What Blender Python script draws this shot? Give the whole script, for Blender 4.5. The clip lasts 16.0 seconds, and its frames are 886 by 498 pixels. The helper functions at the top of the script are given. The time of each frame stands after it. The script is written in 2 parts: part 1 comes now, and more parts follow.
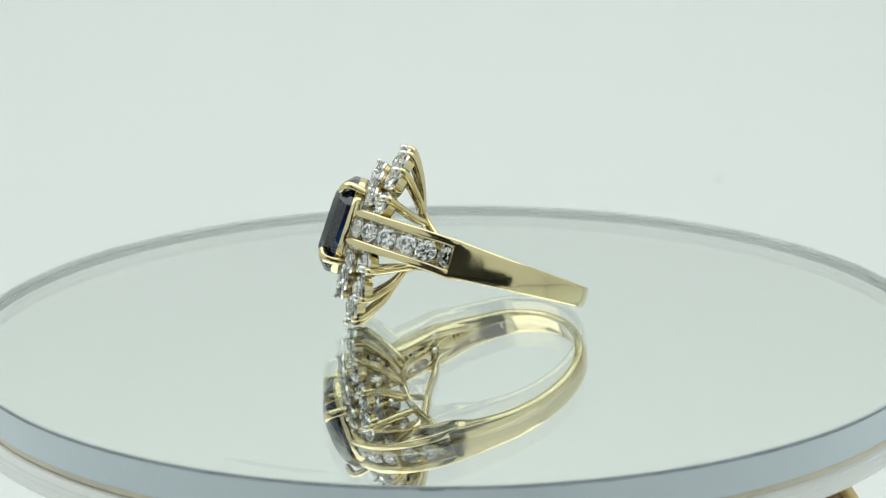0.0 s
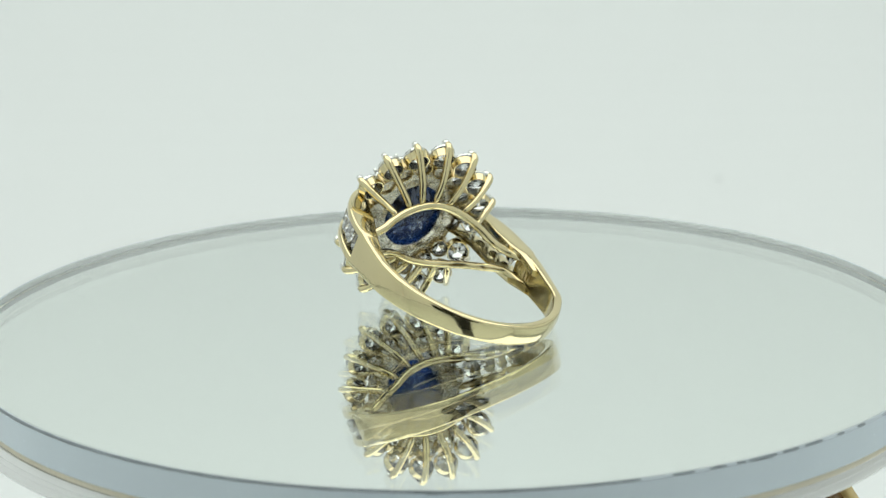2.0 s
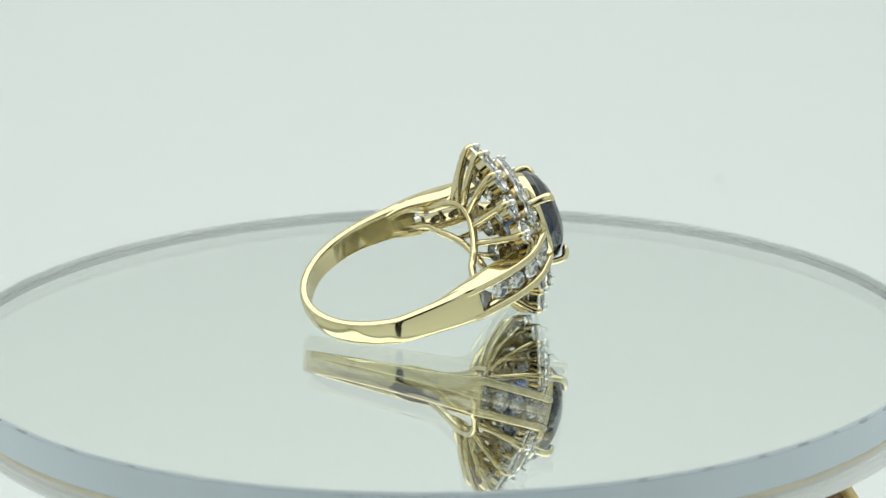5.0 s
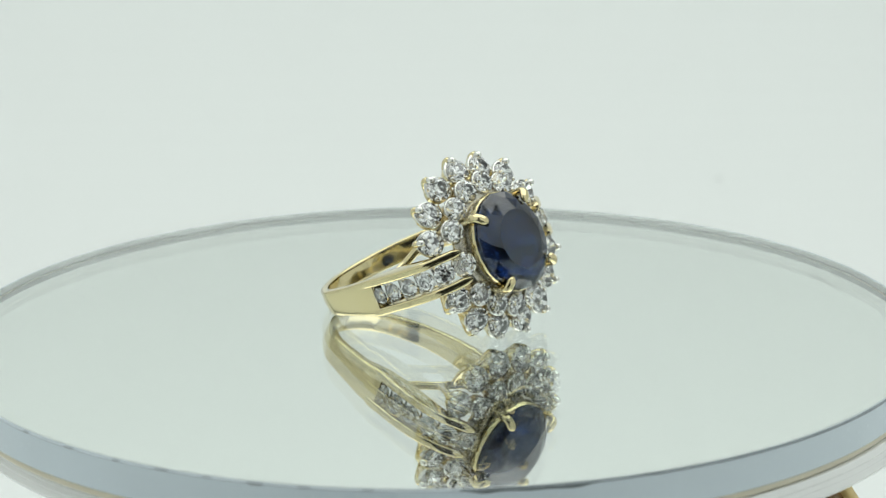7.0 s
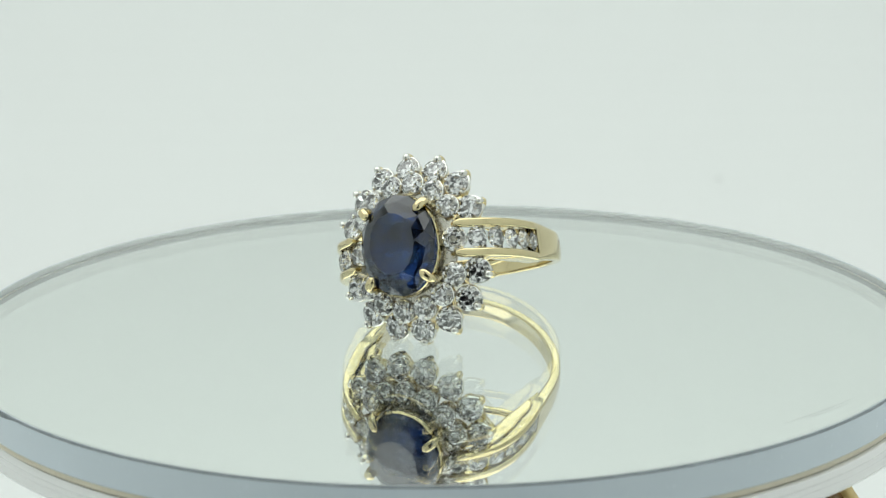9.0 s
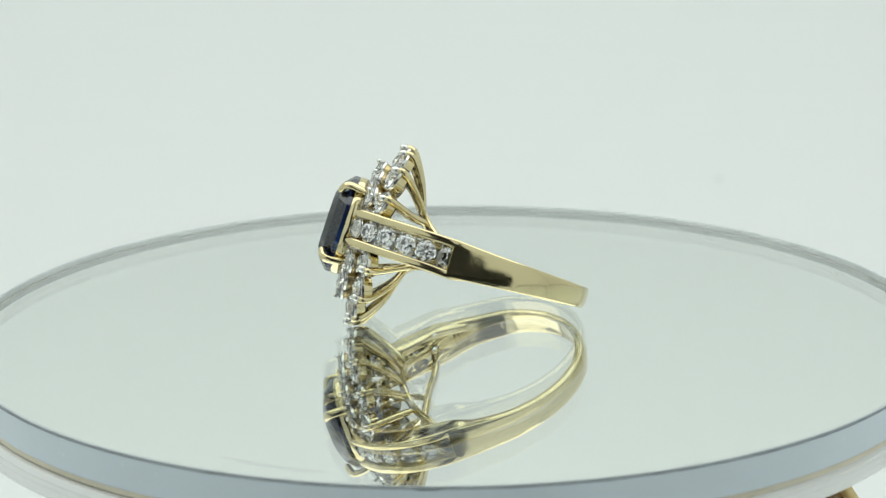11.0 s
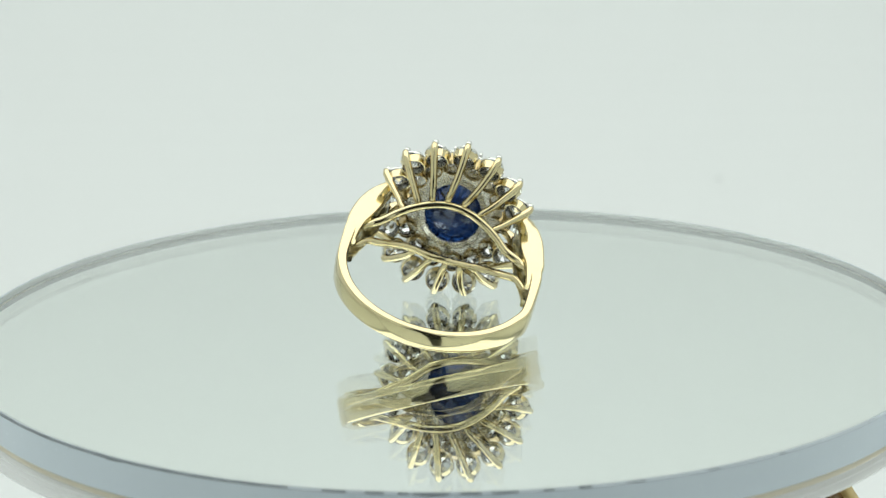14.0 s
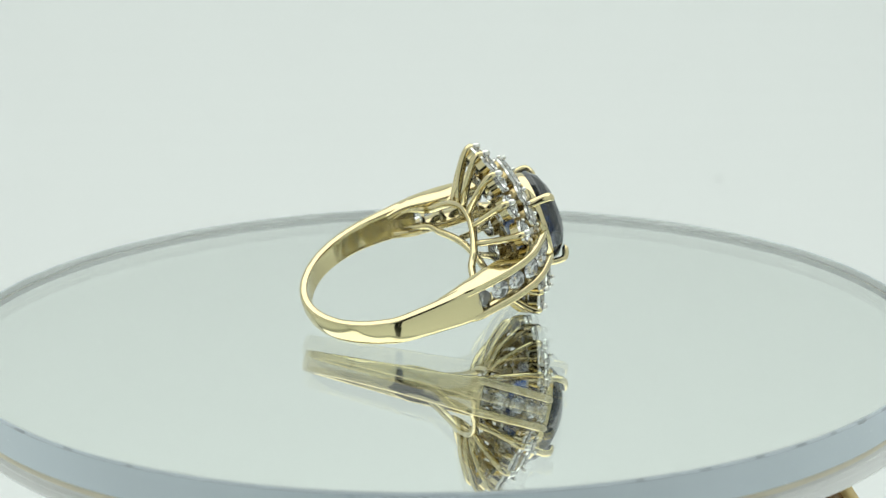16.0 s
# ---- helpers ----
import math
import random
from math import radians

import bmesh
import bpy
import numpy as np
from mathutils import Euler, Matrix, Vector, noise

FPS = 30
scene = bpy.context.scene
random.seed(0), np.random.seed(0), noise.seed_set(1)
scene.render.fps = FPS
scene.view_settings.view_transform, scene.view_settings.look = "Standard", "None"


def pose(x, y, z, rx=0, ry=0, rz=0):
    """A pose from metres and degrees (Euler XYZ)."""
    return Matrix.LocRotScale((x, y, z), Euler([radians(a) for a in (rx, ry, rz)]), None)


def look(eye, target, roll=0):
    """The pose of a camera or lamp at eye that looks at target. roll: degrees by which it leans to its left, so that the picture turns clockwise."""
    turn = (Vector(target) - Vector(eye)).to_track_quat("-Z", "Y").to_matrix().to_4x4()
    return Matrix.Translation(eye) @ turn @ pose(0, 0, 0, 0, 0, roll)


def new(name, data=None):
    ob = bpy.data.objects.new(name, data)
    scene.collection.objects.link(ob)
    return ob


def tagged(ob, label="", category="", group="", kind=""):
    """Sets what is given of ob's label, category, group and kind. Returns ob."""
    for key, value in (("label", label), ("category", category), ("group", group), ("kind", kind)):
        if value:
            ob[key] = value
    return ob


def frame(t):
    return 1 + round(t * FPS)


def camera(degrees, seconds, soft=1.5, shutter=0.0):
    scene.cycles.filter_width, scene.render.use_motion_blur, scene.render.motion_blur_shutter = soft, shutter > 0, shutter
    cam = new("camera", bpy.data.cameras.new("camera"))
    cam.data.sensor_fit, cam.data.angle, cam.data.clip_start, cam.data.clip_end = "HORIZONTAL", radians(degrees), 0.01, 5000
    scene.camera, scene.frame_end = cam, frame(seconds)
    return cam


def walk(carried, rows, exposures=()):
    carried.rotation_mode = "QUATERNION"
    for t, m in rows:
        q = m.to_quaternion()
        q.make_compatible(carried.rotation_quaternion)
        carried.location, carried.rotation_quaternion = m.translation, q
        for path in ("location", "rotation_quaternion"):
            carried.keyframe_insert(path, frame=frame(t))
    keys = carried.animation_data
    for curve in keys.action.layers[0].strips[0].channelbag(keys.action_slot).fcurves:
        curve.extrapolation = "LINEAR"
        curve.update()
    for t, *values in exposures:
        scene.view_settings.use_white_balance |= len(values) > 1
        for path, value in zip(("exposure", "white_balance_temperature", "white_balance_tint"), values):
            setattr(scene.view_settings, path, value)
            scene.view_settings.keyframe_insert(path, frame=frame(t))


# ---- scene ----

MM = 0.001
RATE = -32.757            # degrees a second that the turntable turns

# ---- camera ----
cam = camera(24.70, 16.0, soft=1.2)
EYE = Vector((0.0, -0.18272, 0.05345))
cam.data.dof.use_dof, cam.data.dof.focus_distance, cam.data.dof.aperture_fstop = True, 0.181, 60
AIM = Vector((0.00057, 1.0, -0.25694))
ROLL = -0.66
walk(cam, [(0.0, look(EYE, EYE + AIM, ROLL)), (16.0, look(EYE, EYE + AIM, ROLL))])

# ---- world and lights ----
world = bpy.data.worlds.new("room_light")
scene.world = world
world.use_nodes = True
world.node_tree.nodes["Background"].inputs["Color"].default_value = (0.9, 1.0, 0.95, 1)
world.node_tree.nodes["Background"].inputs["Strength"].default_value = 0.02


def softbox(name, eye, target, w, h, watts, colour):
    lamp = bpy.data.lights.new(name, "AREA")
    lamp.shape, lamp.size, lamp.size_y, lamp.energy, lamp.color = "RECTANGLE", w, h, watts, colour
    ob = new(name, lamp)
    ob.matrix_world = look(eye, target)
    return ob


LIGHT = (0.957, 1.0, 0.972)
softbox("softbox_top", (0.0, 0.12, 0.418), (0, 0.12, 0), 0.80, 0.58, 2.0, LIGHT)


# ---- materials ----
def material(name):
    m = bpy.data.materials.new(name)
    m.use_nodes = True
    return m, m.node_tree.nodes, m.node_tree.links, m.node_tree.nodes["Principled BSDF"]


def surface(name, colour, rough, metal=0.0, spread=0.08, scale=900.0, bump=0.0, fine=6000.0, rough_spread=0.0, wave=0.0):
    """A surface whose colour, gloss and relief vary at two scales."""
    m, nodes, links, bsdf = material(name)
    bsdf.inputs["Metallic"].default_value = metal
    pos = nodes.new("ShaderNodeTexCoord")
    big, small = nodes.new("ShaderNodeTexNoise"), nodes.new("ShaderNodeTexNoise")
    big.inputs["Scale"].default_value, small.inputs["Scale"].default_value = scale, fine
    big.inputs["Detail"].default_value, small.inputs["Detail"].default_value = 3, 2
    for n in (big, small):
        links.new(pos.outputs["Object"], n.inputs["Vector"])
    mix = nodes.new("ShaderNodeMix")
    mix.data_type = "RGBA"
    mix.inputs["A"].default_value = (*[c * (1 - spread) for c in colour], 1)
    mix.inputs["B"].default_value = (*[min(1, c * (1 + spread)) for c in colour], 1)
    links.new(big.outputs["Fac"], mix.inputs["Factor"])
    links.new(mix.outputs["Result"], bsdf.inputs["Base Color"])
    ramp = nodes.new("ShaderNodeMapRange")
    ramp.inputs["To Min"].default_value, ramp.inputs["To Max"].default_value = max(0, rough - rough_spread), rough + rough_spread
    links.new(small.outputs["Fac"], ramp.inputs["Value"])
    links.new(ramp.outputs["Result"], bsdf.inputs["Roughness"])
    if bump:
        b = nodes.new("ShaderNodeBump")
        b.inputs["Strength"].default_value, b.inputs["Distance"].default_value = bump, 0.00004
        links.new(small.outputs["Fac"], b.inputs["Height"])
        links.new(b.outputs["Normal"], bsdf.inputs["Normal"])
        if wave:
            soft_wave, w = nodes.new("ShaderNodeTexNoise"), nodes.new("ShaderNodeBump")
            soft_wave.inputs["Scale"].default_value, soft_wave.inputs["Detail"].default_value = 420, 1
            links.new(pos.outputs["Object"], soft_wave.inputs["Vector"])
            w.inputs["Strength"].default_value, w.inputs["Distance"].default_value = 1.0, wave
            links.new(soft_wave.outputs["Fac"], w.inputs["Height"])
            links.new(w.outputs["Normal"], b.inputs["Normal"])
    return m


def stone(name, colour, ior):
    m, nodes, links, bsdf = material(name)
    bsdf.inputs["Base Color"].default_value = (*colour, 1)
    bsdf.inputs["Transmission Weight"].default_value = 1.0
    bsdf.inputs["IOR"].default_value = ior
    bsdf.inputs["Roughness"].default_value = 0.0
    return m


GOLD = surface("yellow_gold", (0.755, 0.65, 0.385), 0.10, 1.0, 0.05, 500, 0.06, 2500, 0.04, 0.00006)
# darker gold: gallery shade painted in for inner collets; worn stamps share it
GOLD_INNER = surface("shaded_worn_gold", (0.52, 0.41, 0.21), 0.22, 1.0, 0.2, 700, 0.2, 2500, 0.08)
WHITE_GOLD = surface("rhodium_gold", (0.80, 0.79, 0.75), 0.22, 1.0, 0.06, 900, 0.1, 4000, 0.05)
PLATE = surface("gallery_metal", (0.60, 0.57, 0.50), 0.26, 1.0, 0.2, 900, 0.12, 4000, 0.1)
DIAMOND = stone("diamond", (0.99, 0.995, 0.99), 2.42)
SAPPHIRE = stone("sapphire", (0.012, 0.042, 0.13), 1.77)


def cloud_sapphire():
    """Straight colour bands and a silky cloudiness inside, under a polished surface."""
    tree = SAPPHIRE.node_tree
    bsdf = tree.nodes["Principled BSDF"]
    bsdf.inputs["Roughness"].default_value = 0.07
    bsdf.inputs["Coat Weight"].default_value = 0.07
    bsdf.inputs["Coat Roughness"].default_value = 0.03
    bsdf.inputs["Coat IOR"].default_value = 1.6
    pos, squeeze, bands = tree.nodes.new("ShaderNodeTexCoord"), tree.nodes.new("ShaderNodeMapping"), tree.nodes.new("ShaderNodeTexNoise")
    squeeze.inputs["Rotation"].default_value = (0, 0, radians(12))
    squeeze.inputs["Location"].default_value, squeeze.inputs["Scale"].default_value = (5.3, 2.7, 0.4), (80, 560, 160)
    bands.inputs["Scale"].default_value, bands.inputs["Detail"].default_value = 1.0, 4
    ramp = tree.nodes.new("ShaderNodeValToRGB")
    for stop, (at, shade) in zip(ramp.color_ramp.elements, ((0.42, (0.0022, 0.009, 0.044, 1)), (0.66, (0.024, 0.074, 0.23, 1)))):
        stop.position, stop.color = at, shade
    tree.links.new(pos.outputs["Object"], squeeze.inputs["Vector"])
    tree.links.new(squeeze.outputs["Vector"], bands.inputs["Vector"])
    tree.links.new(bands.outputs["Fac"], ramp.inputs["Fac"])
    tree.links.new(ramp.outputs["Color"], bsdf.inputs["Base Color"])


cloud_sapphire()
GLASS = stone("mirror_glass", (0.98, 0.995, 0.985), 1.5)
GROUND = stone("ground_glass", (0.9, 0.95, 0.93), 1.5)
GROUND.node_tree.nodes["Principled BSDF"].inputs["Roughness"].default_value = 0.55
SILVER = surface("mirror_silver", (0.965, 0.99, 0.975), 0.0, 1.0, 0.004, 60)
EDGE = surface("ground_glass_edge", (0.755, 0.845, 0.915), 0.24, 0.0, 0.05, 120, 0.2, 3000, 0.08)
RIM_PALE = surface("pale_bevel", (0.52, 0.58, 0.62), 0.3, 0.0, 0.12, 400, 0.3, 3000, 0.1)
RIM_GREY = surface("chipped_bevel", (0.36, 0.40, 0.43), 0.4, 0.0, 0.3, 900, 0.3, 3000, 0.1)
RIM_DARK = surface("worn_mirror_rim", (0.20, 0.23, 0.245), 0.4, 0.0, 0.4, 700, 0.3, 3000, 0.1)
BRASS = surface("brass_trim", (0.78, 0.72, 0.58), 0.34, 0.4, 0.18, 160, 0.0, 3000, 0.08)
ACRYLIC = surface("milky_acrylic", (0.94, 0.94, 0.93), 0.07, 0.0, 0.03, 90, 0.0, 2000, 0.04)
ACRYLIC.node_tree.nodes["Principled BSDF"].inputs["Coat Weight"].default_value = 1.0
ACRYLIC.node_tree.nodes["Principled BSDF"].inputs["Coat IOR"].default_value = 1.9
PAPER = surface("white_paper", (0.80, 0.82, 0.81), 0.85, 0.0, 0.012, 6, 0.1, 900)
FABRIC = surface("white_fabric", (0.80, 0.82, 0.81), 0.9, 0.0, 0.015, 8, 0.2, 1500)
WOOD = surface("varnished_wood", (0.20, 0.11, 0.035), 0.35, 0.0, 0.3, 90, 0.2, 1200, 0.1)
WOOD_LIGHT = surface("pale_wood_edge", (0.92, 0.68, 0.30), 0.4, 0.0, 0.15, 120, 0.2, 1200, 0.1)
SPECK = surface("pale_grey_speck", (0.64, 0.66, 0.65), 0.9, 0.0, 0.1, 900, 0.1, 3000)
LINER = surface("grey_edge_liner", (0.73, 0.79, 0.77), 0.6, 0.0, 0.15, 60, 0.1, 3000, 0.1)
DUST = surface("grey_dust", (0.45, 0.47, 0.46), 0.9, 0.0, 0.2, 3000, 0.2, 9000)
BLACK = surface("black_lens", (0.012, 0.012, 0.013), 0.45, 0.0, 0.3, 100, 0.1, 900, 0.1)


# ---- mesh helpers ----
def part(name, bm, mat, parent=None, label="", m=None, smooth=None):
    """Links a bmesh as one mesh object, under a thing or a part."""
    if smooth is not None:
        for f in bm.faces:
            f.smooth = True
        for e in bm.edges:
            if len(e.link_faces) == 2 and e.calc_face_angle(0) > radians(smooth):
                e.smooth = False
    me = bpy.data.meshes.new(name)
    bm.to_mesh(me)
    bm.free()
    me.materials.append(mat)
    return linked(name, me, parent, label, m)


def linked(name, me, parent=None, label="", m=None):
    ob = new(name, me)
    ob.parent = parent
    if m is not None:
        ob.matrix_basis = m
    if label:
        ob["label"] = label
    return ob


def catmull(points, n):
    """n + 1 points evenly along a smooth curve through the points given."""
    p = [Vector(q) for q in points]
    p = [2 * p[0] - p[1]] + p + [2 * p[-1] - p[-2]]
    dense = []
    for i in range(1, len(p) - 2):
        for k in range(24):
            t = k / 24
            a, b, c, d = p[i - 1], p[i], p[i + 1], p[i + 2]
            dense.append(0.5 * (2 * b + (c - a) * t + (2 * a - 5 * b + 4 * c - d) * t * t + (3 * b - a - 3 * c + d) * t ** 3))
    dense.append(p[-2])
    run = [0.0]
    for a, b in zip(dense, dense[1:]):
        run.append(run[-1] + (b - a).length)
    out, j = [], 0
    for k in range(n + 1):
        s = run[-1] * k / n
        while j < len(run) - 2 and run[j + 1] < s:
            j += 1
        out.append(dense[j].lerp(dense[j + 1], min(1, max(0, (s - run[j]) / max(1e-9, run[j + 1] - run[j])))))
    return out


def rounded(w, h, r, n=3):
    """A rounded rectangle w x h, as points (across, up)."""
    pts = []
    for cx, cy, a0 in ((1, 1, 0), (-1, 1, 90), (-1, -1, 180), (1, -1, 270)):
        for k in range(n + 1):
            a = radians(a0 + 90 * k / n)
            pts.append((cx * (w / 2 - r) + r * math.cos(a), cy * (h / 2 - r) + r * math.sin(a)))
    return pts


def sweep(path, section, up, closed=False, cap=True):
    """A solid along a path (mm): section(s) gives points (across, up) at s from 0 to 1; up(point, s) the way that is up."""
    bm = bmesh.new()
    rings, n = [], len(path)
    for i, q in enumerate(path):
        s = i / (n - 1)
        a, b = path[max(0, i - 1)], path[min(n - 1, i + 1)]
        way = (b - a).normalized()
        u = up(q, s)
        u = (u - way * u.dot(way)).normalized()
        x = way.cross(u)
        rings.append([bm.verts.new((q + x * c + u * d) * MM) for c, d in section(s)])
    for a, b in zip(rings, rings[1:]):
        for k in range(len(a)):
            bm.faces.new((a[k - 1], a[k], b[k], b[k - 1]))
    if cap:
        bm.faces.new(rings[0])
        bm.faces.new(rings[-1][::-1])
    bmesh.ops.recalc_face_normals(bm, faces=bm.faces)
    return bm


def tube(points, r0, r1, n=24, sides=8, flat=1.0, up=Vector((0, 0, 1)), bead=True):
    """A round wire of radius r0 to r1 (mm) through the points, with rounded ends."""
    path = catmull(points, n)

    def section(s):
        r = r0 + (r1 - r0) * s
        if bead:
            d = min(s, 1 - s) * n
            r *= min(1, (0.35, 0.8, 0.95)[int(d)] if d < 3 else 1)
        return [(r * math.cos(k * math.tau / sides), flat * r * math.sin(k * math.tau / sides)) for k in range(sides)]
    return sweep(path, section, lambda q, s: up)


def lathe(rows, n=96, centre=(0, 0)):
    """A closed turned body from rows of (radius, z) in mm, in a loop."""
    bm = bmesh.new()
    rings = []
    for r, z in rows:
        rings.append([bm.verts.new(((centre[0] + r * math.cos(k * math.tau / n)) * MM, (centre[1] + r * math.sin(k * math.tau / n)) * MM, z * MM)) for k in range(n)])
    for a, b in zip(rings, rings[1:] + rings[:1]):
        for k in range(n):
            bm.faces.new((a[k - 1], a[k], b[k], b[k - 1]))
    bmesh.ops.recalc_face_normals(bm, faces=bm.faces)
    return bm


def turned(rows, n=96, centre=(0, 0)):
    """A solid turned body, closed by flat ends."""
    bm = bmesh.new()
    rings = []
    for r, z in rows:
        rings.append([bm.verts.new(((centre[0] + r * math.cos(k * math.tau / n)) * MM, (centre[1] + r * math.sin(k * math.tau / n)) * MM, z * MM)) for k in range(n)])
    for a, b in zip(rings, rings[1:]):
        for k in range(n):
            bm.faces.new((a[k - 1], a[k], b[k], b[k - 1]))
    bm.faces.new(rings[0])
    bm.faces.new(rings[-1])
    bmesh.ops.recalc_face_normals(bm, faces=bm.faces)
    return bm


def box(x0, x1, y0, y1, z0, z1, bevel=0.0):
    bm = bmesh.new()
    bmesh.ops.create_cube(bm, size=1)
    for v in bm.verts:
        v.co = Vector(((x0 + x1) / 2 + v.co.x * (x1 - x0), (y0 + y1) / 2 + v.co.y * (y1 - y0), (z0 + z1) / 2 + v.co.z * (z1 - z0)))
    if bevel:
        bmesh.ops.bevel(bm, geom=bm.edges, offset=bevel, segments=2, affect="EDGES")
    return bm


def brilliant(a, b, table, crown, depth, girdle, mids=0.8):
    """A faceted stone (mm): half axes a and b, share of the table, heights of the crown and of the pavilion."""
    pts = []
    for k in range(8):
        t = k * math.tau / 8
        pts.append((table * a * math.cos(t), table * b * math.sin(t), crown))
        h = t + math.tau / 16
        pts.append((mids * a * math.cos(h), mids * b * math.sin(h), crown * (1 - mids) / (1 - table) * 1.12))
        pts.append((0.52 * a * math.cos(h), 0.52 * b * math.sin(h), -girdle - (depth - girdle) * 0.52))
    for k in range(16):
        t = k * math.tau / 16
        for z in (0.0, -girdle):
            pts.append((a * math.cos(t), b * math.sin(t), z))
    pts.append((0, 0, -depth))
    bm = bmesh.new()
    for q in pts:
        bm.verts.new(Vector(q) * MM)
    bmesh.ops.convex_hull(bm, input=bm.verts)
    bmesh.ops.dissolve_limit(bm, angle_limit=radians(0.5), verts=bm.verts, edges=bm.edges)
    bmesh.ops.recalc_face_normals(bm, faces=bm.faces)
    return bm


# ---- the light tent ----
def tent():
    # floor, bent up into the back wall, as one sheet of paper
    rows = [(-0.46, -0.10), (-0.2, -0.10), (0.05, -0.10)] + [(0.30 + 0.16 * math.sin(radians(a)), 0.06 - 0.16 * math.cos(radians(a))) for a in range(0, 91, 3)] + [(0.46, 0.24), (0.46, 0.42)]
    rows += [(y + 0.003, z - 0.003) for y, z in rows[::-1]]
    bm = bmesh.new()
    ends = [[bm.verts.new((x, y, z)) for y, z in rows] for x in (-0.46, 0.46)]
    for k in range(len(rows)):
        bm.faces.new((ends[0][k - 1], ends[0][k], ends[1][k], ends[1][k - 1]))
    bmesh.ops.recalc_face_normals(bm, faces=bm.faces)
    tagged(part("backdrop", bm, PAPER), "white seamless paper sweep behind the turntable", "backdrop", kind="structure")
    for name, b in (("wall_west", (-0.464, -0.46, -0.46, 0.464, -0.104, 0.424)), ("wall_east", (0.46, 0.464, -0.46, 0.464, -0.104, 0.424))):
        tagged(part(name, box(*b), FABRIC), "white fabric side of a photo light tent", "tent wall", kind="structure")
    tagged(part("ceiling", box(-0.464, 0.464, -0.464, 0.464, 0.424, 0.428), FABRIC), "white fabric top of a photo light tent", "tent top", kind="structure")
    # front sheet, with an upright slit through which the lens looks
    bm = bmesh.new()
    for side in (1, -1):
        outline = ((0.46, -0.1), (0.46, 0.424), (0.0005, 0.424), (0.0005, 0.40), (0.030, 0.395), (0.033, 0.12), (0.040, 0.05), (0.105, 0.02), (0.105, -0.1))
        sheets = [[bm.verts.new((side * x, y, z)) for x, z in outline] for y in (-0.206, -0.202)]
        for face in sheets:
            bm.faces.new(face)
        for k in range(len(outline)):
            bm.faces.new((sheets[0][k - 1], sheets[0][k], sheets[1][k], sheets[1][k - 1]))
    bmesh.ops.recalc_face_normals(bm, faces=bm.faces)
    tagged(part("wall_south", bm, FABRIC), "white fabric front of a photo light tent with an upright slit", "tent wall", kind="structure")


tent()


def smudge():
    bm = bmesh.new()
    bmesh.ops.create_icosphere(bm, subdivisions=2, radius=0.0007)
    bmesh.ops.scale(bm, vec=(1, 0.35, 1.25), verts=bm.verts)
    a = radians(33.4)
    spot = Vector((0.0802, 0.30 + 0.1595 * math.sin(a), 0.06 - 0.1595 * math.cos(a)))
    tagged(part("speck", bm, SPECK, m=Matrix.Translation(spot) @ pose(0, 0, 0, -56)), "small grey speck stuck to the white paper", "speck")


smudge()

# ---- turntable ----
DISC = (0.53, 0.54)
DISC_R = 45.0
turntable = tagged(new("mirror_turntable"), "round glass mirror turntable with ground bluish edge", "turntable")
part("mirror_glass", turned([(DISC_R - 0.45, -2.95), (DISC_R - 0.3, -2.9), (DISC_R - 0.3, -0.05), (DISC_R - 0.31, 0.0)], 192, DISC), GLASS, turntable, "clear greenish plate glass", smooth=30)
plate = bpy.data.objects["mirror_glass"].data
plate.materials.append(GROUND)
for face in plate.polygons:
    face.material_index = 1 if abs(face.normal.z) < 0.9 else 0
part("mirror_backing", turned([(DISC_R - 0.5, -2.93), (DISC_R - 0.5, -2.90)], 192, DISC), SILVER, turntable, "silvered mirror back", smooth=30)
part("ground_edge", lathe([(DISC_R - 0.28, -0.02), (DISC_R - 0.17, -0.02), (DISC_R, -0.16), (DISC_R, -2.85), (DISC_R - 0.15, -3.0), (DISC_R - 0.28, -3.0)], 192, DISC), EDGE, turntable, "bluish grey ground glass edge", smooth=40)
part("bevel", lathe([(DISC_R - 0.20, 0.0), (DISC_R - 0.13, 0.004), (DISC_R + 0.006, -0.14), (DISC_R + 0.004, -0.18), (DISC_R - 0.2, -0.04)], 192, DISC), RIM_PALE, turntable, "thin pale bevel of the mirror")
# added grey liner: gives the far rim its tone through the glass
part("edge_liner", lathe([(DISC_R - 0.292, -0.25), (DISC_R - 0.284, -0.25), (DISC_R - 0.284, -2.85), (DISC_R - 0.292, -2.85)], 192, DISC), LINER, turntable, "thin grey liner added inside the glass edge", smooth=40)
part("brass_band", lathe([(DISC_R - 1.0, -3.02), (DISC_R - 0.3, -3.02), (DISC_R - 0.2, -3.15), (DISC_R - 0.2, -3.45), (DISC_R - 0.34, -3.6), (DISC_R - 1.0, -3.6)], 192, DISC), BRASS, turntable, "thin brass coloured band", smooth=40)
part("platter", turned([(20, -9.4), (DISC_R - 3.2, -7.2), (DISC_R - 1.5, -6.35), (DISC_R - 0.5, -5.75), (DISC_R, -5.35), (DISC_R + 0.08, -5.1), (DISC_R + 0.05, -4.98), (DISC_R - 0.14, -4.62),
                        (DISC_R - 0.13, -4.52), (DISC_R - 0.3, -4.2), (DISC_R - 0.27, -4.08), (DISC_R - 0.42, -3.8), (DISC_R - 0.55, -3.62)], 192, (0, 0)), ACRYLIC, turntable, "glossy milky acrylic platter with turned lips", smooth=24)
part("spindle", turned([(18, -40), (18, -9.4)], 48), ACRYLIC, turntable, smooth=40)


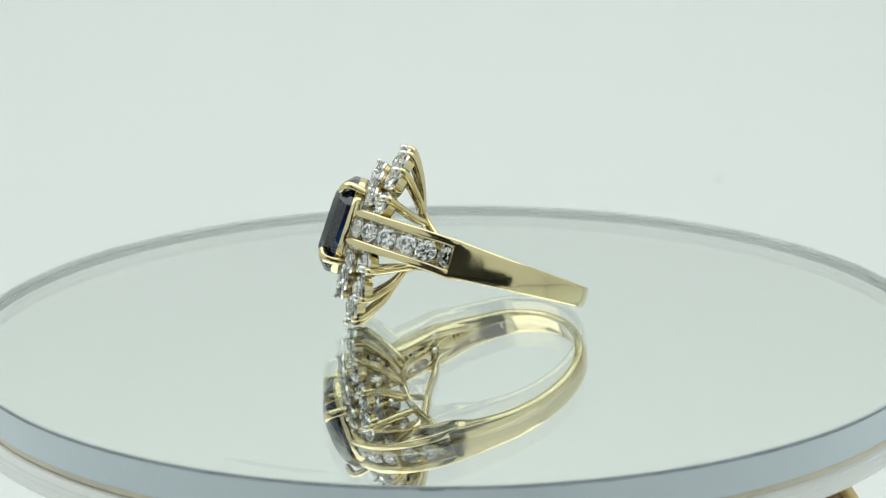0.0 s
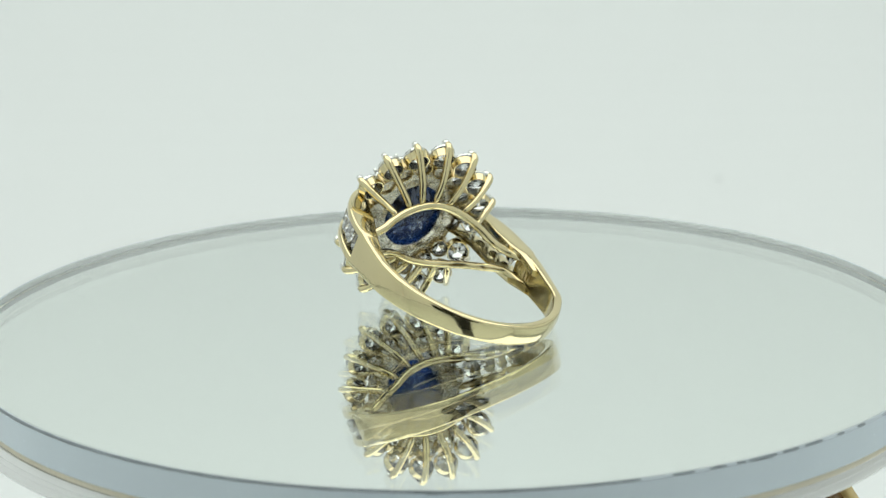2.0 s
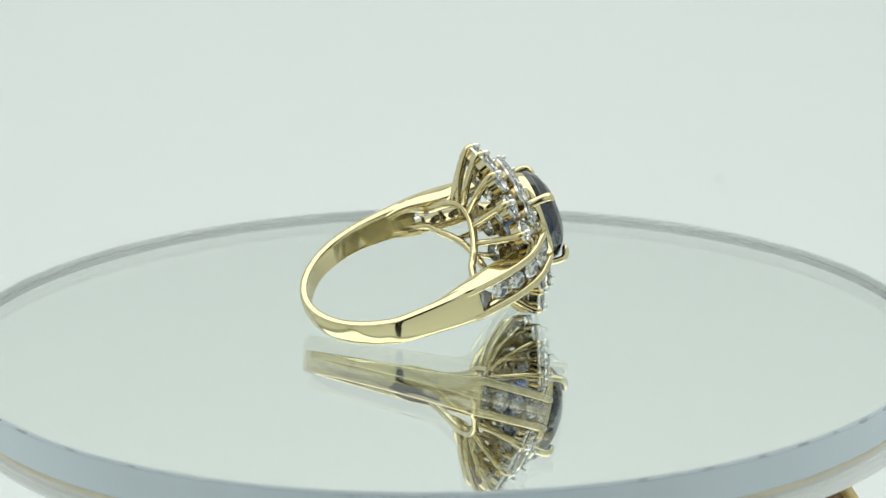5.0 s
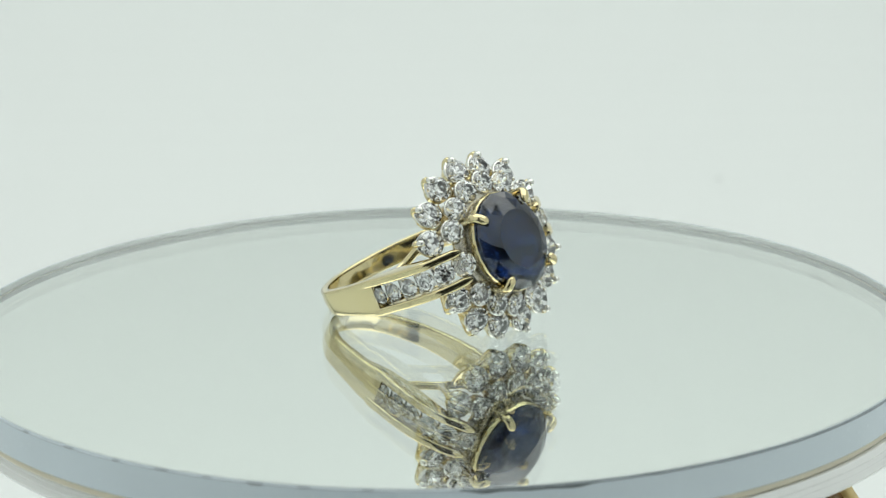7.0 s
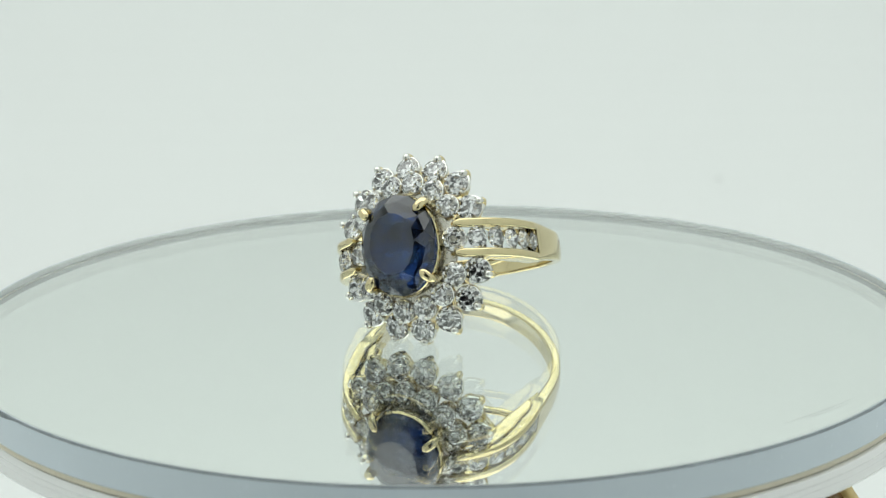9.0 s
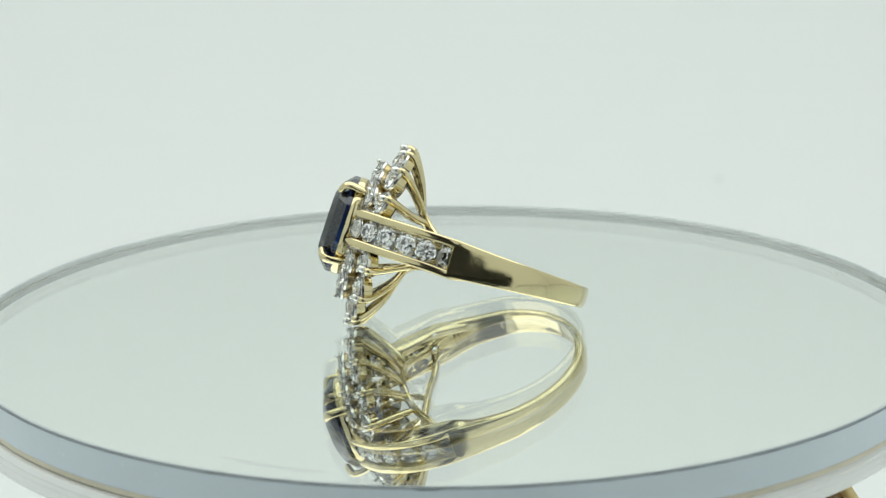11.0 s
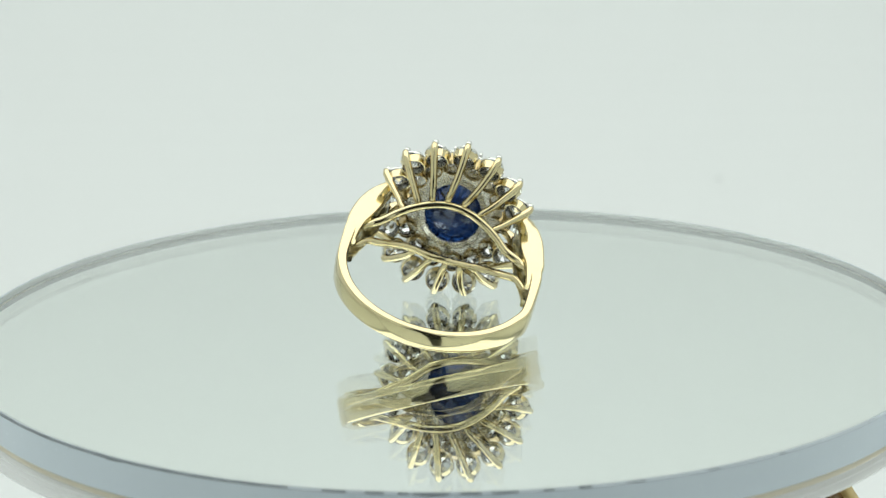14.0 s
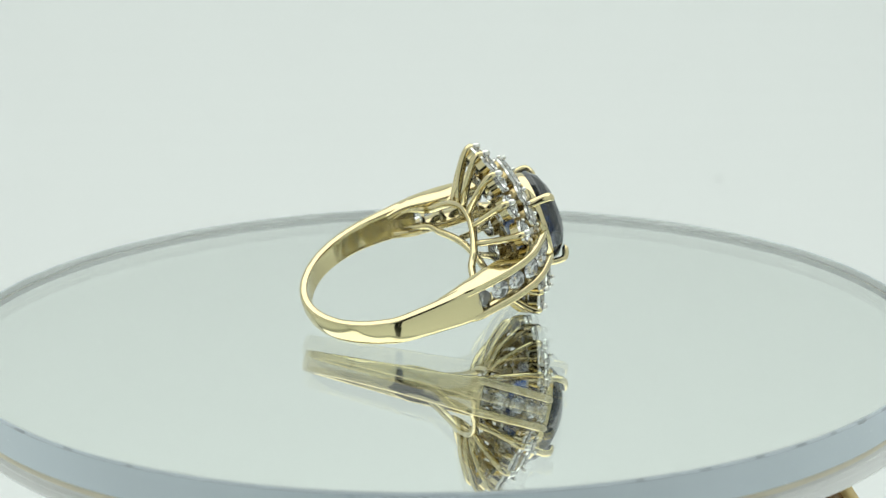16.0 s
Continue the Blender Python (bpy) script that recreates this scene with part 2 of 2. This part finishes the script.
def rim_arc(a0, a1, deep, mat):
    """A worn dark stretch of the bevel from a0 to a1 degrees, tapering at its ends; deep in mm down the edge."""
    bm = bmesh.new()
    n = max(10, round((a1 - a0) * 1.5))
    last = None
    for k in range(n + 1):
        a, s = radians(a0 + (a1 - a0) * k / n), k / n
        w = min(1.0, 12 * min(s, 1 - s) ** 1.3 + 0.05) * (0.8 + 0.35 * math.sin(a * 61) * math.sin(a * 23))
        loop = []
        for r, z in ((DISC_R - 0.12 - 0.05 * w, 0.006), (DISC_R - 0.12, 0.012), (DISC_R + 0.014, -0.10), (DISC_R + 0.010, -0.12 - deep * w), (DISC_R - 0.05, -0.12)):
            loop.append(bm.verts.new(((DISC[0] + r * math.cos(a)) * MM, (DISC[1] + r * math.sin(a)) * MM, z * MM)))
        if last:
            for i in range(5):
                bm.faces.new((last[i - 1], last[i], loop[i], loop[i - 1]))
        else:
            bm.faces.new(loop)
        last = loop
    bm.faces.new(last[::-1])
    bmesh.ops.recalc_face_normals(bm, faces=bm.faces)
    part("worn_stretch", bm, mat, turntable, "dark worn stretch of the bevel", smooth=40)


def marks():
    """The worn rim, fine scratches near it."""
    for a0, a1, deep in ((141.5, 155.2, 0.24), (153.5, 205.5, 0.03), (203.5, 271, 0.05), (266.4, 269.4, 0.14), (269, 322, 0.06), (320, 343.5, 0.05), (332.4, 335.0, 0.14), (341.6, 353, 0.03)):
        rim_arc(a0, a1, deep, RIM_DARK)
    rng = random.Random(4)
    for a, wide, deep in ((348.5, 2.6, 0.12), (352.3, 1.8, 0.13), (355.0, 1.4, 0.14), (357.6, 2.4, 0.16), (361.2, 1.6, 0.12), (364.4, 2.2, 0.15), (368.5, 1.2, 0.1), (372, 1.5, 0.08),
                          (17, 1.4, 0.1), (25.2, 1.0, 0.08), (33.5, 0.8, 0.05), (84, 0.7, 0.05), (91, 0.9, 0.08), (97.5, 0.8, 0.1), (103, 1.4, 0.12), (108, 0.8, 0.08), (113, 1.2, 0.16), (117.8, 1.0, 0.15), (124, 0.8, 0.06)):
        a, wide = a + 9, wide * rng.uniform(0.7, 1.5)
        rim_arc(a - wide / 2, a + wide / 2, deep * rng.uniform(0.3, 0.9), RIM_DARK if a > 345 else RIM_GREY)
    for r0, r1, a0, a1 in ((41.9, 42.62, 245, 258), (42.35, 42.95, 247, 256.5)):
        path = [Vector((DISC[0] + (r0 + (r1 - r0) * k / 16) * math.cos(radians(a0 + (a1 - a0) * k / 16)), DISC[1] + (r0 + (r1 - r0) * k / 16) * math.sin(radians(a0 + (a1 - a0) * k / 16)), 0.006)) for k in range(17)]
        part("scratch", sweep(path, lambda q: rounded(0.05 * min(1, 5 * min(q, 1 - q) + 0.2), 0.01, 0.004, 1), lambda q, t: Vector((0, 0, 1))), DUST, turntable, "faint hairline scratch")


marks()


def stand():
    base = tagged(new("turntable_stand"), "wooden stand with splayed legs under the turntable", "stand")
    part("top_ring", lathe([(19.0, -13), (34, -13), (34, -9.6), (19.0, -9.3)], 64), WOOD, base, smooth=40)
    for turn in (-24, 75, 130):
        m = pose(0, 0, 0, 0, 0, turn)
        path = catmull([(33.6, 0, -7.9), (43.6, 0, -23), (57.6, 0, -49), (74, 0, -97.4)], 8)
        leg = part("leg", sweep(path, lambda q: rounded(2.7, 4.0, 0.6), lambda q, t: Vector((0, 1, 0))), WOOD, base, "varnished brown wooden leg", m=m, smooth=40)
        part("edge_strip", sweep([q + Vector((1.75, 0.8, 0.3)) for q in path], lambda q: rounded(1.4, 1.0, 0.3), lambda q, t: Vector((1, 0, 0))), WOOD_LIGHT, leg, "pale golden strip along the leg", smooth=40)


stand()

# ---- the ring, in its own axes: x across the finger, y along it, z out through the stone ----
C = Vector((-6.375, -0.104, 8.024)) * MM
AX = Vector((0.03959, -0.96851, 0.24582))
AY = Vector((0.32323, 0.24520, 0.91400))
AZ = Vector((-0.94549, 0.04327, 0.32276))
LOC = Matrix.Translation(C) @ Matrix((AX, AY, AZ)).transposed().to_4x4()

ring = tagged(new("gold_ring"), "yellow gold cluster ring with oval blue sapphire and diamonds", "ring")

FZ = -10.85      # centre of the finger hole


def lean(z):
    """How far the hoop stands aside of the stone."""
    return -0.52 * min(1.0, max(0.0, (1 - z) / 14))


def hoop_path(n):
    """The middle line of the shank from one channel's end round the back to the other."""
    right = [(8.72, -6.3), (8.84, -7.6), (8.90, -9.3)]
    back = [(8.93 * math.cos(radians(a)), FZ + 9.33 * math.sin(radians(a))) for a in range(-8, -173, -12)]
    line = [(8.80, -7.1), (8.86, -8.0), (8.90, -9.3)] + back + [(-x, z) for x, z in right[::-1]]
    pts = [(x + lean(z), max(0.0, -6.0 - z) * 0.032, z) for x, z in line]
    return catmull(pts, n)


def band(half, thick):
    """The section of a band, with points enough across it to be domed."""
    r = 0.19
    top = [(half - r - (2 * half - 2 * r) * k / 8, thick / 2) for k in range(1, 8)]
    corners = rounded(2 * half, thick, r)
    return corners[:4] + top + corners[4:12] + [(-c, -e) for c, e in top] + corners[12:]


def shank():
    def section(s):
        d = abs(s - 0.5) * 2
        half = 1.0 + 0.75 * d ** 2.1
        thick = 0.72 + 0.5 * d ** 3
        bulge = 0.15 * (1 - d ** 3)
        return [(c, e + (bulge * (1 - (c / half) ** 2) if e > 0 else 0.05 * (1 - (c / half) ** 2))) for c, e in band(half, thick)]
    bm = sweep(hoop_path(120), section, lambda q, s: Vector((q.x, 0, q.z - FZ)))
    part("shank", bm, GOLD, ring, m=LOC, smooth=35)


def bar_line(side, y0, y1):
    line = ((8.9, y0, -7.8), (8.80, y0, -5.4), (8.25, (y0 + y1) / 2, -2.8), (7.2, y1, -0.6), (5.9, y1, 0.95), (4.75, y1 * 0.96, 1.95))
    if side == -1:
        line = ((8.9, y0, -7.0), (8.80, y0, -5.4), (8.35, (y0 + y1) / 2, -2.6), (7.4, y1, -0.35), (5.95, y1, 1.1), (4.75, y1 * 0.96, 1.95))
    return [(side * x + lean(z), y, z) for x, y, z in line]


def channels():
    for side in (1, -1):
        for e in (1, -1):
            path = catmull([(side * 8.72 + lean(-9), e * 0.98 + 0.1, -9.6)] + bar_line(side, e * 1.38, e * 1.36), 36)

            def section(s):
                w, h = 0.74 + 0.04 * s, 0.95 - 0.2 * s + 1.5 * math.sin(math.pi * min(1, s / 0.95)) ** 1.2
                k = 1 if s < 0.95 else max(0.35, ((1 - s) / 0.05) ** 0.5)
                return [(c * k, d - h / 2 + 0.28 + 0.27 * min(1, s / 0.22)) for c, d in rounded(w, h, 0.2)]
            part("shoulder_bar", sweep(path, section, lambda q, s: Vector((q.x * 0.75, 0, (q.z + 8) * 0.75))), GOLD, ring, m=LOC, smooth=35)
        line = catmull(bar_line(side, 0, 0), 40)
        for k, (s, d) in enumerate(((0.09, 1.80), (0.265, 1.82), (0.44, 1.84), (0.615, 1.88), (0.79, 1.94))):
            q = line[round(s * 40)]
            way = (line[min(40, round(s * 40) + 1)] - line[max(0, round(s * 40) - 1)]).normalized()
            out = way.cross(Vector((0, 1, 0)))
            if out.x * side < 0:
                out = -out
            gem(q + out * 0.20, out, d / 2, collet=False)
        first, tilt = Vector((side * 4.8 + lean(1.7), 0, 1.8)), Vector((side * 0.45, 0, 1))
        gem(first, tilt, 1.05, cup=CUP_SHADED)
        rim(RIM, first, tilt, Vector((side, 0, 0)), 1.05)
        lip = Vector((side * 9.02 + lean(-6.3), 0, -7.05 if side == 1 else -6.28))
        part("channel_lip", tube([lip + Vector((0, y, 0)) for y in (-1.15, 0, 1.15)], 0.22, 0.22, 8, 8), GOLD, ring, m=LOC, smooth=50)
        for s in (0.18, 0.355, 0.53, 0.705):
            q = line[round(s * 40)]
            part("channel_seat", box(-0.0001, 0.0001, -0.00105, 0.00105, -0.0004, 0.0004, 0.00005), WHITE_GOLD, ring,
                 m=LOC @ Matrix.Translation((q - Vector((side * 0.62, 0, 0.42))) * MM) @ pose(0, 0, 0, 0, side * 55))


# one brilliant and one collet, shared by all their repeats
def shared(name, bm, mat, smooth=None):
    if smooth is not None:
        for f in bm.faces:
            f.smooth = True
        for e in bm.edges:
            if len(e.link_faces) == 2 and e.calc_face_angle(0) > radians(smooth):
                e.smooth = False
    me = bpy.data.meshes.new(name)
    bm.to_mesh(me)
    bm.free()
    me.materials.append(mat)
    return me


GEM = shared("diamond", brilliant(1, 1, 0.55, 0.31, 0.89, 0.03), DIAMOND)
CUP = shared("collet", lathe([(1.0, -0.1), (1.06, -0.2), (0.95, -1.0), (0.89, -1.0), (0.99, -0.25)], 20), GOLD, 35)
# inner collets, their gold darkened to stand for shade under the stones
CUP_SHADED = shared("collet_shaded", lathe([(1.0, -0.1), (1.05, -0.2), (0.86, -1.5), (0.78, -1.5), (0.99, -0.25)], 20), GOLD_INNER, 35)


def petal_mesh(point):
    """A white metal rim round a stone, drawn out to a point on its outer side."""
    bm = bmesh.new()
    n, rings = 32, []
    # the skirt down to -0.9 is an added white lining that brightens the stone
    for r, z in ((0.99, -0.06), (1.05, -0.1), (1.09, -0.28), (0.985, -0.4), (0.88, -0.9), (0.85, -0.9), (0.955, -0.12)):
        loop = []
        for k in range(n):
            t = k * math.tau / n
            q = r + (point * max(0.0, math.cos(t)) ** 7 if r > 0.99 else 0)
            loop.append(bm.verts.new((q * math.cos(t) * MM, q * math.sin(t) * MM, z * MM)))
        rings.append(loop)
    for a, b in zip(rings, rings[1:] + rings[:1]):
        for k in range(n):
            bm.faces.new((a[k - 1], a[k], b[k], b[k - 1]))
    bmesh.ops.recalc_face_normals(bm, faces=bm.faces)
    return bm


PETAL = shared("petal_rim", petal_mesh(0.16), WHITE_GOLD, 40)
RIM = shared("stone_rim", petal_mesh(0.0), WHITE_GOLD, 40)


def rim(me, q, out, d, r):
    z = out.normalized()
    x = (d - z * d.dot(z)).normalized()
    m = Matrix.Translation(q * MM) @ Matrix((x, z.cross(x), z)).transposed().to_4x4()
    linked("stone_rim", me, ring, m=LOC @ m @ Matrix.Scale(r, 4))


def bead_mesh():
    bm = bmesh.new()
    bmesh.ops.create_icosphere(bm, subdivisions=2, radius=MM)
    return bm


BEAD = shared("bead", bead_mesh(), WHITE_GOLD, 60)


def facing(q, out, spin=0.0):
    z = out.normalized()
    x = Vector((0, 1, 0)).cross(z)
    if x.length < 0.05:
        x = Vector((1, 0, 0))
    x.normalize()
    y = z.cross(x)
    return Matrix.Translation(q * MM) @ Matrix((x, y, z)).transposed().to_4x4() @ pose(0, 0, 0, 0, 0, spin)


def gem(q, out, r, collet=True, cup=None):
    m = facing(q, out, random.uniform(0, 45))
    ob = linked("diamond", GEM, ring, "round brilliant cut white diamond", m=LOC @ m @ Matrix.Scale(r, 4))
    if collet:
        linked("collet", cup or CUP, ring, m=LOC @ m @ Matrix.Scale(r, 4))
    return ob


def bead(q, r, stretch=1.0, out=Vector((0, 0, 1))):
    linked("bead_prong", BEAD, ring, m=LOC @ facing(q, out) @ Matrix.Diagonal((r, r, r * stretch, 1)))


TIPS = ((25, 7.72, 0.32), (47.5, 8.22, 0.02), (68.7, 8.40, -0.18), (90, 8.52, -0.1), (111.3, 8.45, -0.12), (132.5, 8.15, -0.18), (154.5, 7.82, 0.1))
BASES = (4.3, 3.0, 1.9, 0.65, -0.75, -2.3, -4.0)


def cluster():
    for flip in (1, -1):
        rot = Matrix.Rotation(0 if flip == 1 else math.pi, 3, "Z")
        for (a, r, z), bx in zip(TIPS, BASES):
            d = rot @ Vector((math.cos(radians(a)), math.sin(radians(a)), 0))
            tip = d * r + Vector((0, 0, z))
            out = (Vector((0, 0, 1)) + d * 0.38).normalized()
            centre = d * (r - 1.12) + Vector((0, 0, z + 0.12))
            gem(centre, out, 1.14)
            rim(PETAL, centre, out, d, 1.14)
            side = Vector((-d.y, d.x, 0))
            # outer claw: white tip on a gold wire that curves in to the rail
            for e in (1, -1):
                bead(centre + side * e * 0.98 - d * 0.42 + out * 0.18, 0.2, 1.3, out)
            base = rot @ Vector((bx, rail_y(flip * bx, flip), rail_z(bx)))
            mid = d * (r - 0.42) + Vector((0, 0, z - 1.2))
            low = (d * (r - 1.5) + Vector((0, 0, z - 2.2))).lerp(base, 0.35)
            wire = part("claw_wire", tube([d * (r + 0.0) + Vector((0, 0, z - 0.12)), d * (r + 0.04) + Vector((0, 0, z - 0.5)), mid, low, base], 0.38, 0.32, 22, 8, 1.1, up=d), GOLD, ring, m=LOC, smooth=50)
            part("white_tip", tube([d * (r - 0.12) + Vector((0, 0, z + 0.42)), d * (r - 0.06) + Vector((0, 0, z + 0.1)), d * (r + 0.02) + Vector((0, 0, z - 0.4))], 0.31, 0.35, 8, 8, 1.1, up=d), WHITE_GOLD, wire, "white rhodium plated claw tip", smooth=50)
        # inner row, nested between the outer stones
        for a in (36, 58, 79.5, 101, 122, 144):
            d = rot @ Vector((math.cos(radians(a)), math.sin(radians(a)), 0))
            r = 1 / math.sqrt((math.cos(radians(a)) / 5.08) ** 2 + (math.sin(radians(a)) / 5.82) ** 2)
            out = (Vector((0, 0, 1)) + d * 0.3).normalized()
            q = d * r + Vector((0, 0, 1.55))
            gem(q, out, 1.03, cup=CUP_SHADED)
            rim(RIM, q, out, d, 1.03)
            side = Vector((-d.y, d.x, 0))
            bead(q + d * 0.85 + out * 0.15, 0.2, 1.3, out)
            bead(q + side * 0.96 - d * 0.25 + out * 0.15, 0.19, 1.3, out)
            bead(q - d * 0.9 + out * 0.12, 0.19, 1.3, out)


def rail_y(x, e=1):
    """How far the rail stands from the middle; the rail on the far side (e = -1) runs closer in."""
    y = 2.85 * max(0.0, math.cos(x / 7.3 * math.pi / 2)) ** 1.05 + 0.62
    if e == -1:
        y -= 0.75 * max(0.0, math.cos(x / 7.0 * math.pi / 2)) + 0.35 * math.exp(-((x - 3.2) / 1.6) ** 2)
    return y


def rail_z(x):
    return FZ + math.sqrt(max(0, 7.9 ** 2 - (0.9 * x) ** 2)) - 0.45


def gallery():
    for e in (1, -1):
        pts = [(k * 0.98, e * rail_y(k * 0.98, e), rail_z(k * 0.98)) for k in range(-6, 7)]
        for side in (1, -1):
            tail = [(side * 7.3 + lean(-6), e * 0.95, -6.0), (side * 8.28 + lean(-7), e * 1.08 + 0.03, -7.3), (side * 8.78 + lean(-9), e * 1.0 + 0.07, -8.9)]
            pts = pts + tail if side == 1 else tail[::-1] + pts
        part("gallery_rail", tube(pts, 0.40, 0.40, 70, 10, 0.9, up=Vector((0, 0, 1)), bead=False), GOLD, ring, m=LOC, smooth=50)
    # pierced plate under the stones
    bm = bmesh.new()
    n, rings = 64, []
    for ra, rb, z in ((3.3, 4.1, 1.6), (4.3, 5.0, 1.4), (4.7, 5.4, 1.0), (4.7, 5.4, 0.7), (4.2, 4.9, 0.6), (3.3, 4.1, 0.6)):
        rings.append([bm.verts.new(Vector((ra * math.cos(k * math.tau / n), rb * math.sin(k * math.tau / n), z)) * MM) for k in range(n)])
    for a, b in zip(rings, rings[1:] + rings[:1]):
        for k in range(n):
            bm.faces.new((a[k - 1], a[k], b[k], b[k - 1]))
    bmesh.ops.recalc_face_normals(bm, faces=bm.faces)
    part("gallery_plate", bm, PLATE, ring, "greyish cast metal plate under the diamonds", m=LOC, smooth=30)


SA, SB, SZ = 3.72, 4.62, 3.32


def oval_cut():
    """The oval sapphire: a wide table, a low faceted crown and a deep rounded pavilion in steps."""
    bm = bmesh.new()
    rows = ((0.60, 1.32, 0), (0.83, 0.82, 1), (0.985, 0.10, 0), (1.0, -0.05, 0), (1.0, -0.42, 0), (0.90, -1.4, 1), (0.73, -2.3, 0), (0.50, -3.05, 1), (0.24, -3.5, 0), (0.06, -3.62, 1))
    rng = random.Random(11)
    for share, z, half in rows:
        for k in range(16):
            t = (k + half / 2) * math.tau / 16
            j = 1 + (rng.uniform(-0.012, 0.012) if share < 0.95 else 0)
            bm.verts.new((SA * share * j * math.cos(t) * MM, SB * share * j * math.sin(t) * MM, z * MM))
    bmesh.ops.convex_hull(bm, input=bm.verts)
    bmesh.ops.dissolve_limit(bm, angle_limit=radians(1.0), verts=bm.verts, edges=bm.edges)
    bmesh.ops.recalc_face_normals(bm, faces=bm.faces)
    return bm


def centre_stone():
    part("sapphire", oval_cut(), SAPPHIRE, ring, "faceted oval deep blue sapphire", m=LOC @ Matrix.Translation((0, 0, SZ * MM)))
    # gold seat round the girdle
    pts = [((SA - 0.08) * math.cos(k * math.tau / 48), (SB - 0.08) * math.sin(k * math.tau / 48), SZ - 0.88) for k in range(49)]
    part("bezel", tube(pts, 0.15, 0.15, 96, 10, 3.0, bead=False), GOLD, ring, m=LOC, smooth=50)
    bm = bmesh.new()
    rings = []
    for inset, z in ((0.12, 2.3), (0.22, 0.7), (0.95, 0.52), (1.02, 0.62), (0.98, 0.82), (0.40, 2.25)):
        rings.append([bm.verts.new(Vector(((SA - inset) * math.cos(k * math.tau / 64), (SB - 1.25 * inset) * math.sin(k * math.tau / 64), z)) * MM) for k in range(64)])
    for a, b in zip(rings, rings[1:] + rings[:1]):
        for k in range(64):
            bm.faces.new((a[k - 1], a[k], b[k], b[k - 1]))
    bmesh.ops.recalc_face_normals(bm, faces=bm.faces)
    part("seat_wall", bm, PLATE, ring, "greyish cast metal seat under the sapphire", m=LOC, smooth=40)
    for sx in (1, -1):
        for sy in (1, -1):
            tip = Vector((sx * 2.32, sy * 2.66, SZ + 0.90))
            d = Vector((sx * 2.75, sy * 3.05, 0)).normalized()
            edge = Vector((sx * 2.98, sy * 3.38, SZ + 0.45))
            pts = [tip, tip + d * 0.45 - Vector((0, 0, 0.08)), edge + d * 0.12, edge + d * 0.15 - Vector((0, 0, 0.9)), edge - d * 0.2 - Vector((0, 0, 2.6))]
            part("claw", tube(pts, 0.46, 0.40, 20, 10, 0.72, up=Vector((d.x, d.y, 0.4))), GOLD, ring, "yellow gold claw", m=LOC, smooth=50)


def hallmarks():
    """Worn, unreadable stamps inside the hoop, as short bars."""
    rng = random.Random(7)
    for start, count in ((15, 6), (163, 5), (186, 4)):
        for k in range(count):
            a = radians(start - 2.6 * k if start < 90 else start + 2.6 * k)
            q = Vector((8.545 * math.cos(a), 0, FZ + 8.95 * math.sin(a)))
            q.x += lean(q.z)
            q.y = max(0.0, -6.0 - q.z) * 0.032 + rng.uniform(-0.08, 0.08)
            m = Matrix.Translation(q * MM) @ Matrix.Rotation(-a, 4, "Y")
            w, h = rng.uniform(0.08, 0.13), rng.uniform(0.32, 0.48)
            part("stamp_bar", box(-0.00006, 0.00006, -h * MM, h * MM, -w * MM, w * MM, 0.00001), GOLD_INNER, ring, "worn stamp inside the hoop", m=LOC @ m)


shank()
hallmarks()
channels()
gallery()
cluster()
centre_stone()


# ---- the camera's black lens, seen mirrored in the gold ----
def lens():
    ob = tagged(new("camera_lens"), "black camera lens facing the turntable", "lens")
    m = look(EYE, EYE + AIM, ROLL)
    ob.matrix_basis = m
    part("barrel", lathe([(24, 4), (26, 3), (26, 70), (22.5, 70), (22.5, 6)], 48), BLACK, ob, smooth=40)
    part("front_element", turned([(22.4, 12), (22.4, 9)], 48), BLACK, ob, smooth=40)
    part("camera_body", box(-0.065, 0.065, -0.05, 0.05, 0.0705, 0.14, 0.008), BLACK, ob, smooth=40)


lens()


def motions():
    turns = [(k * 0.5, pose(0.00015, 0, 0, 0, 0, RATE * k * 0.5)) for k in range(33)]
    walk(turntable, turns)
    walk(ring, turns)


motions()
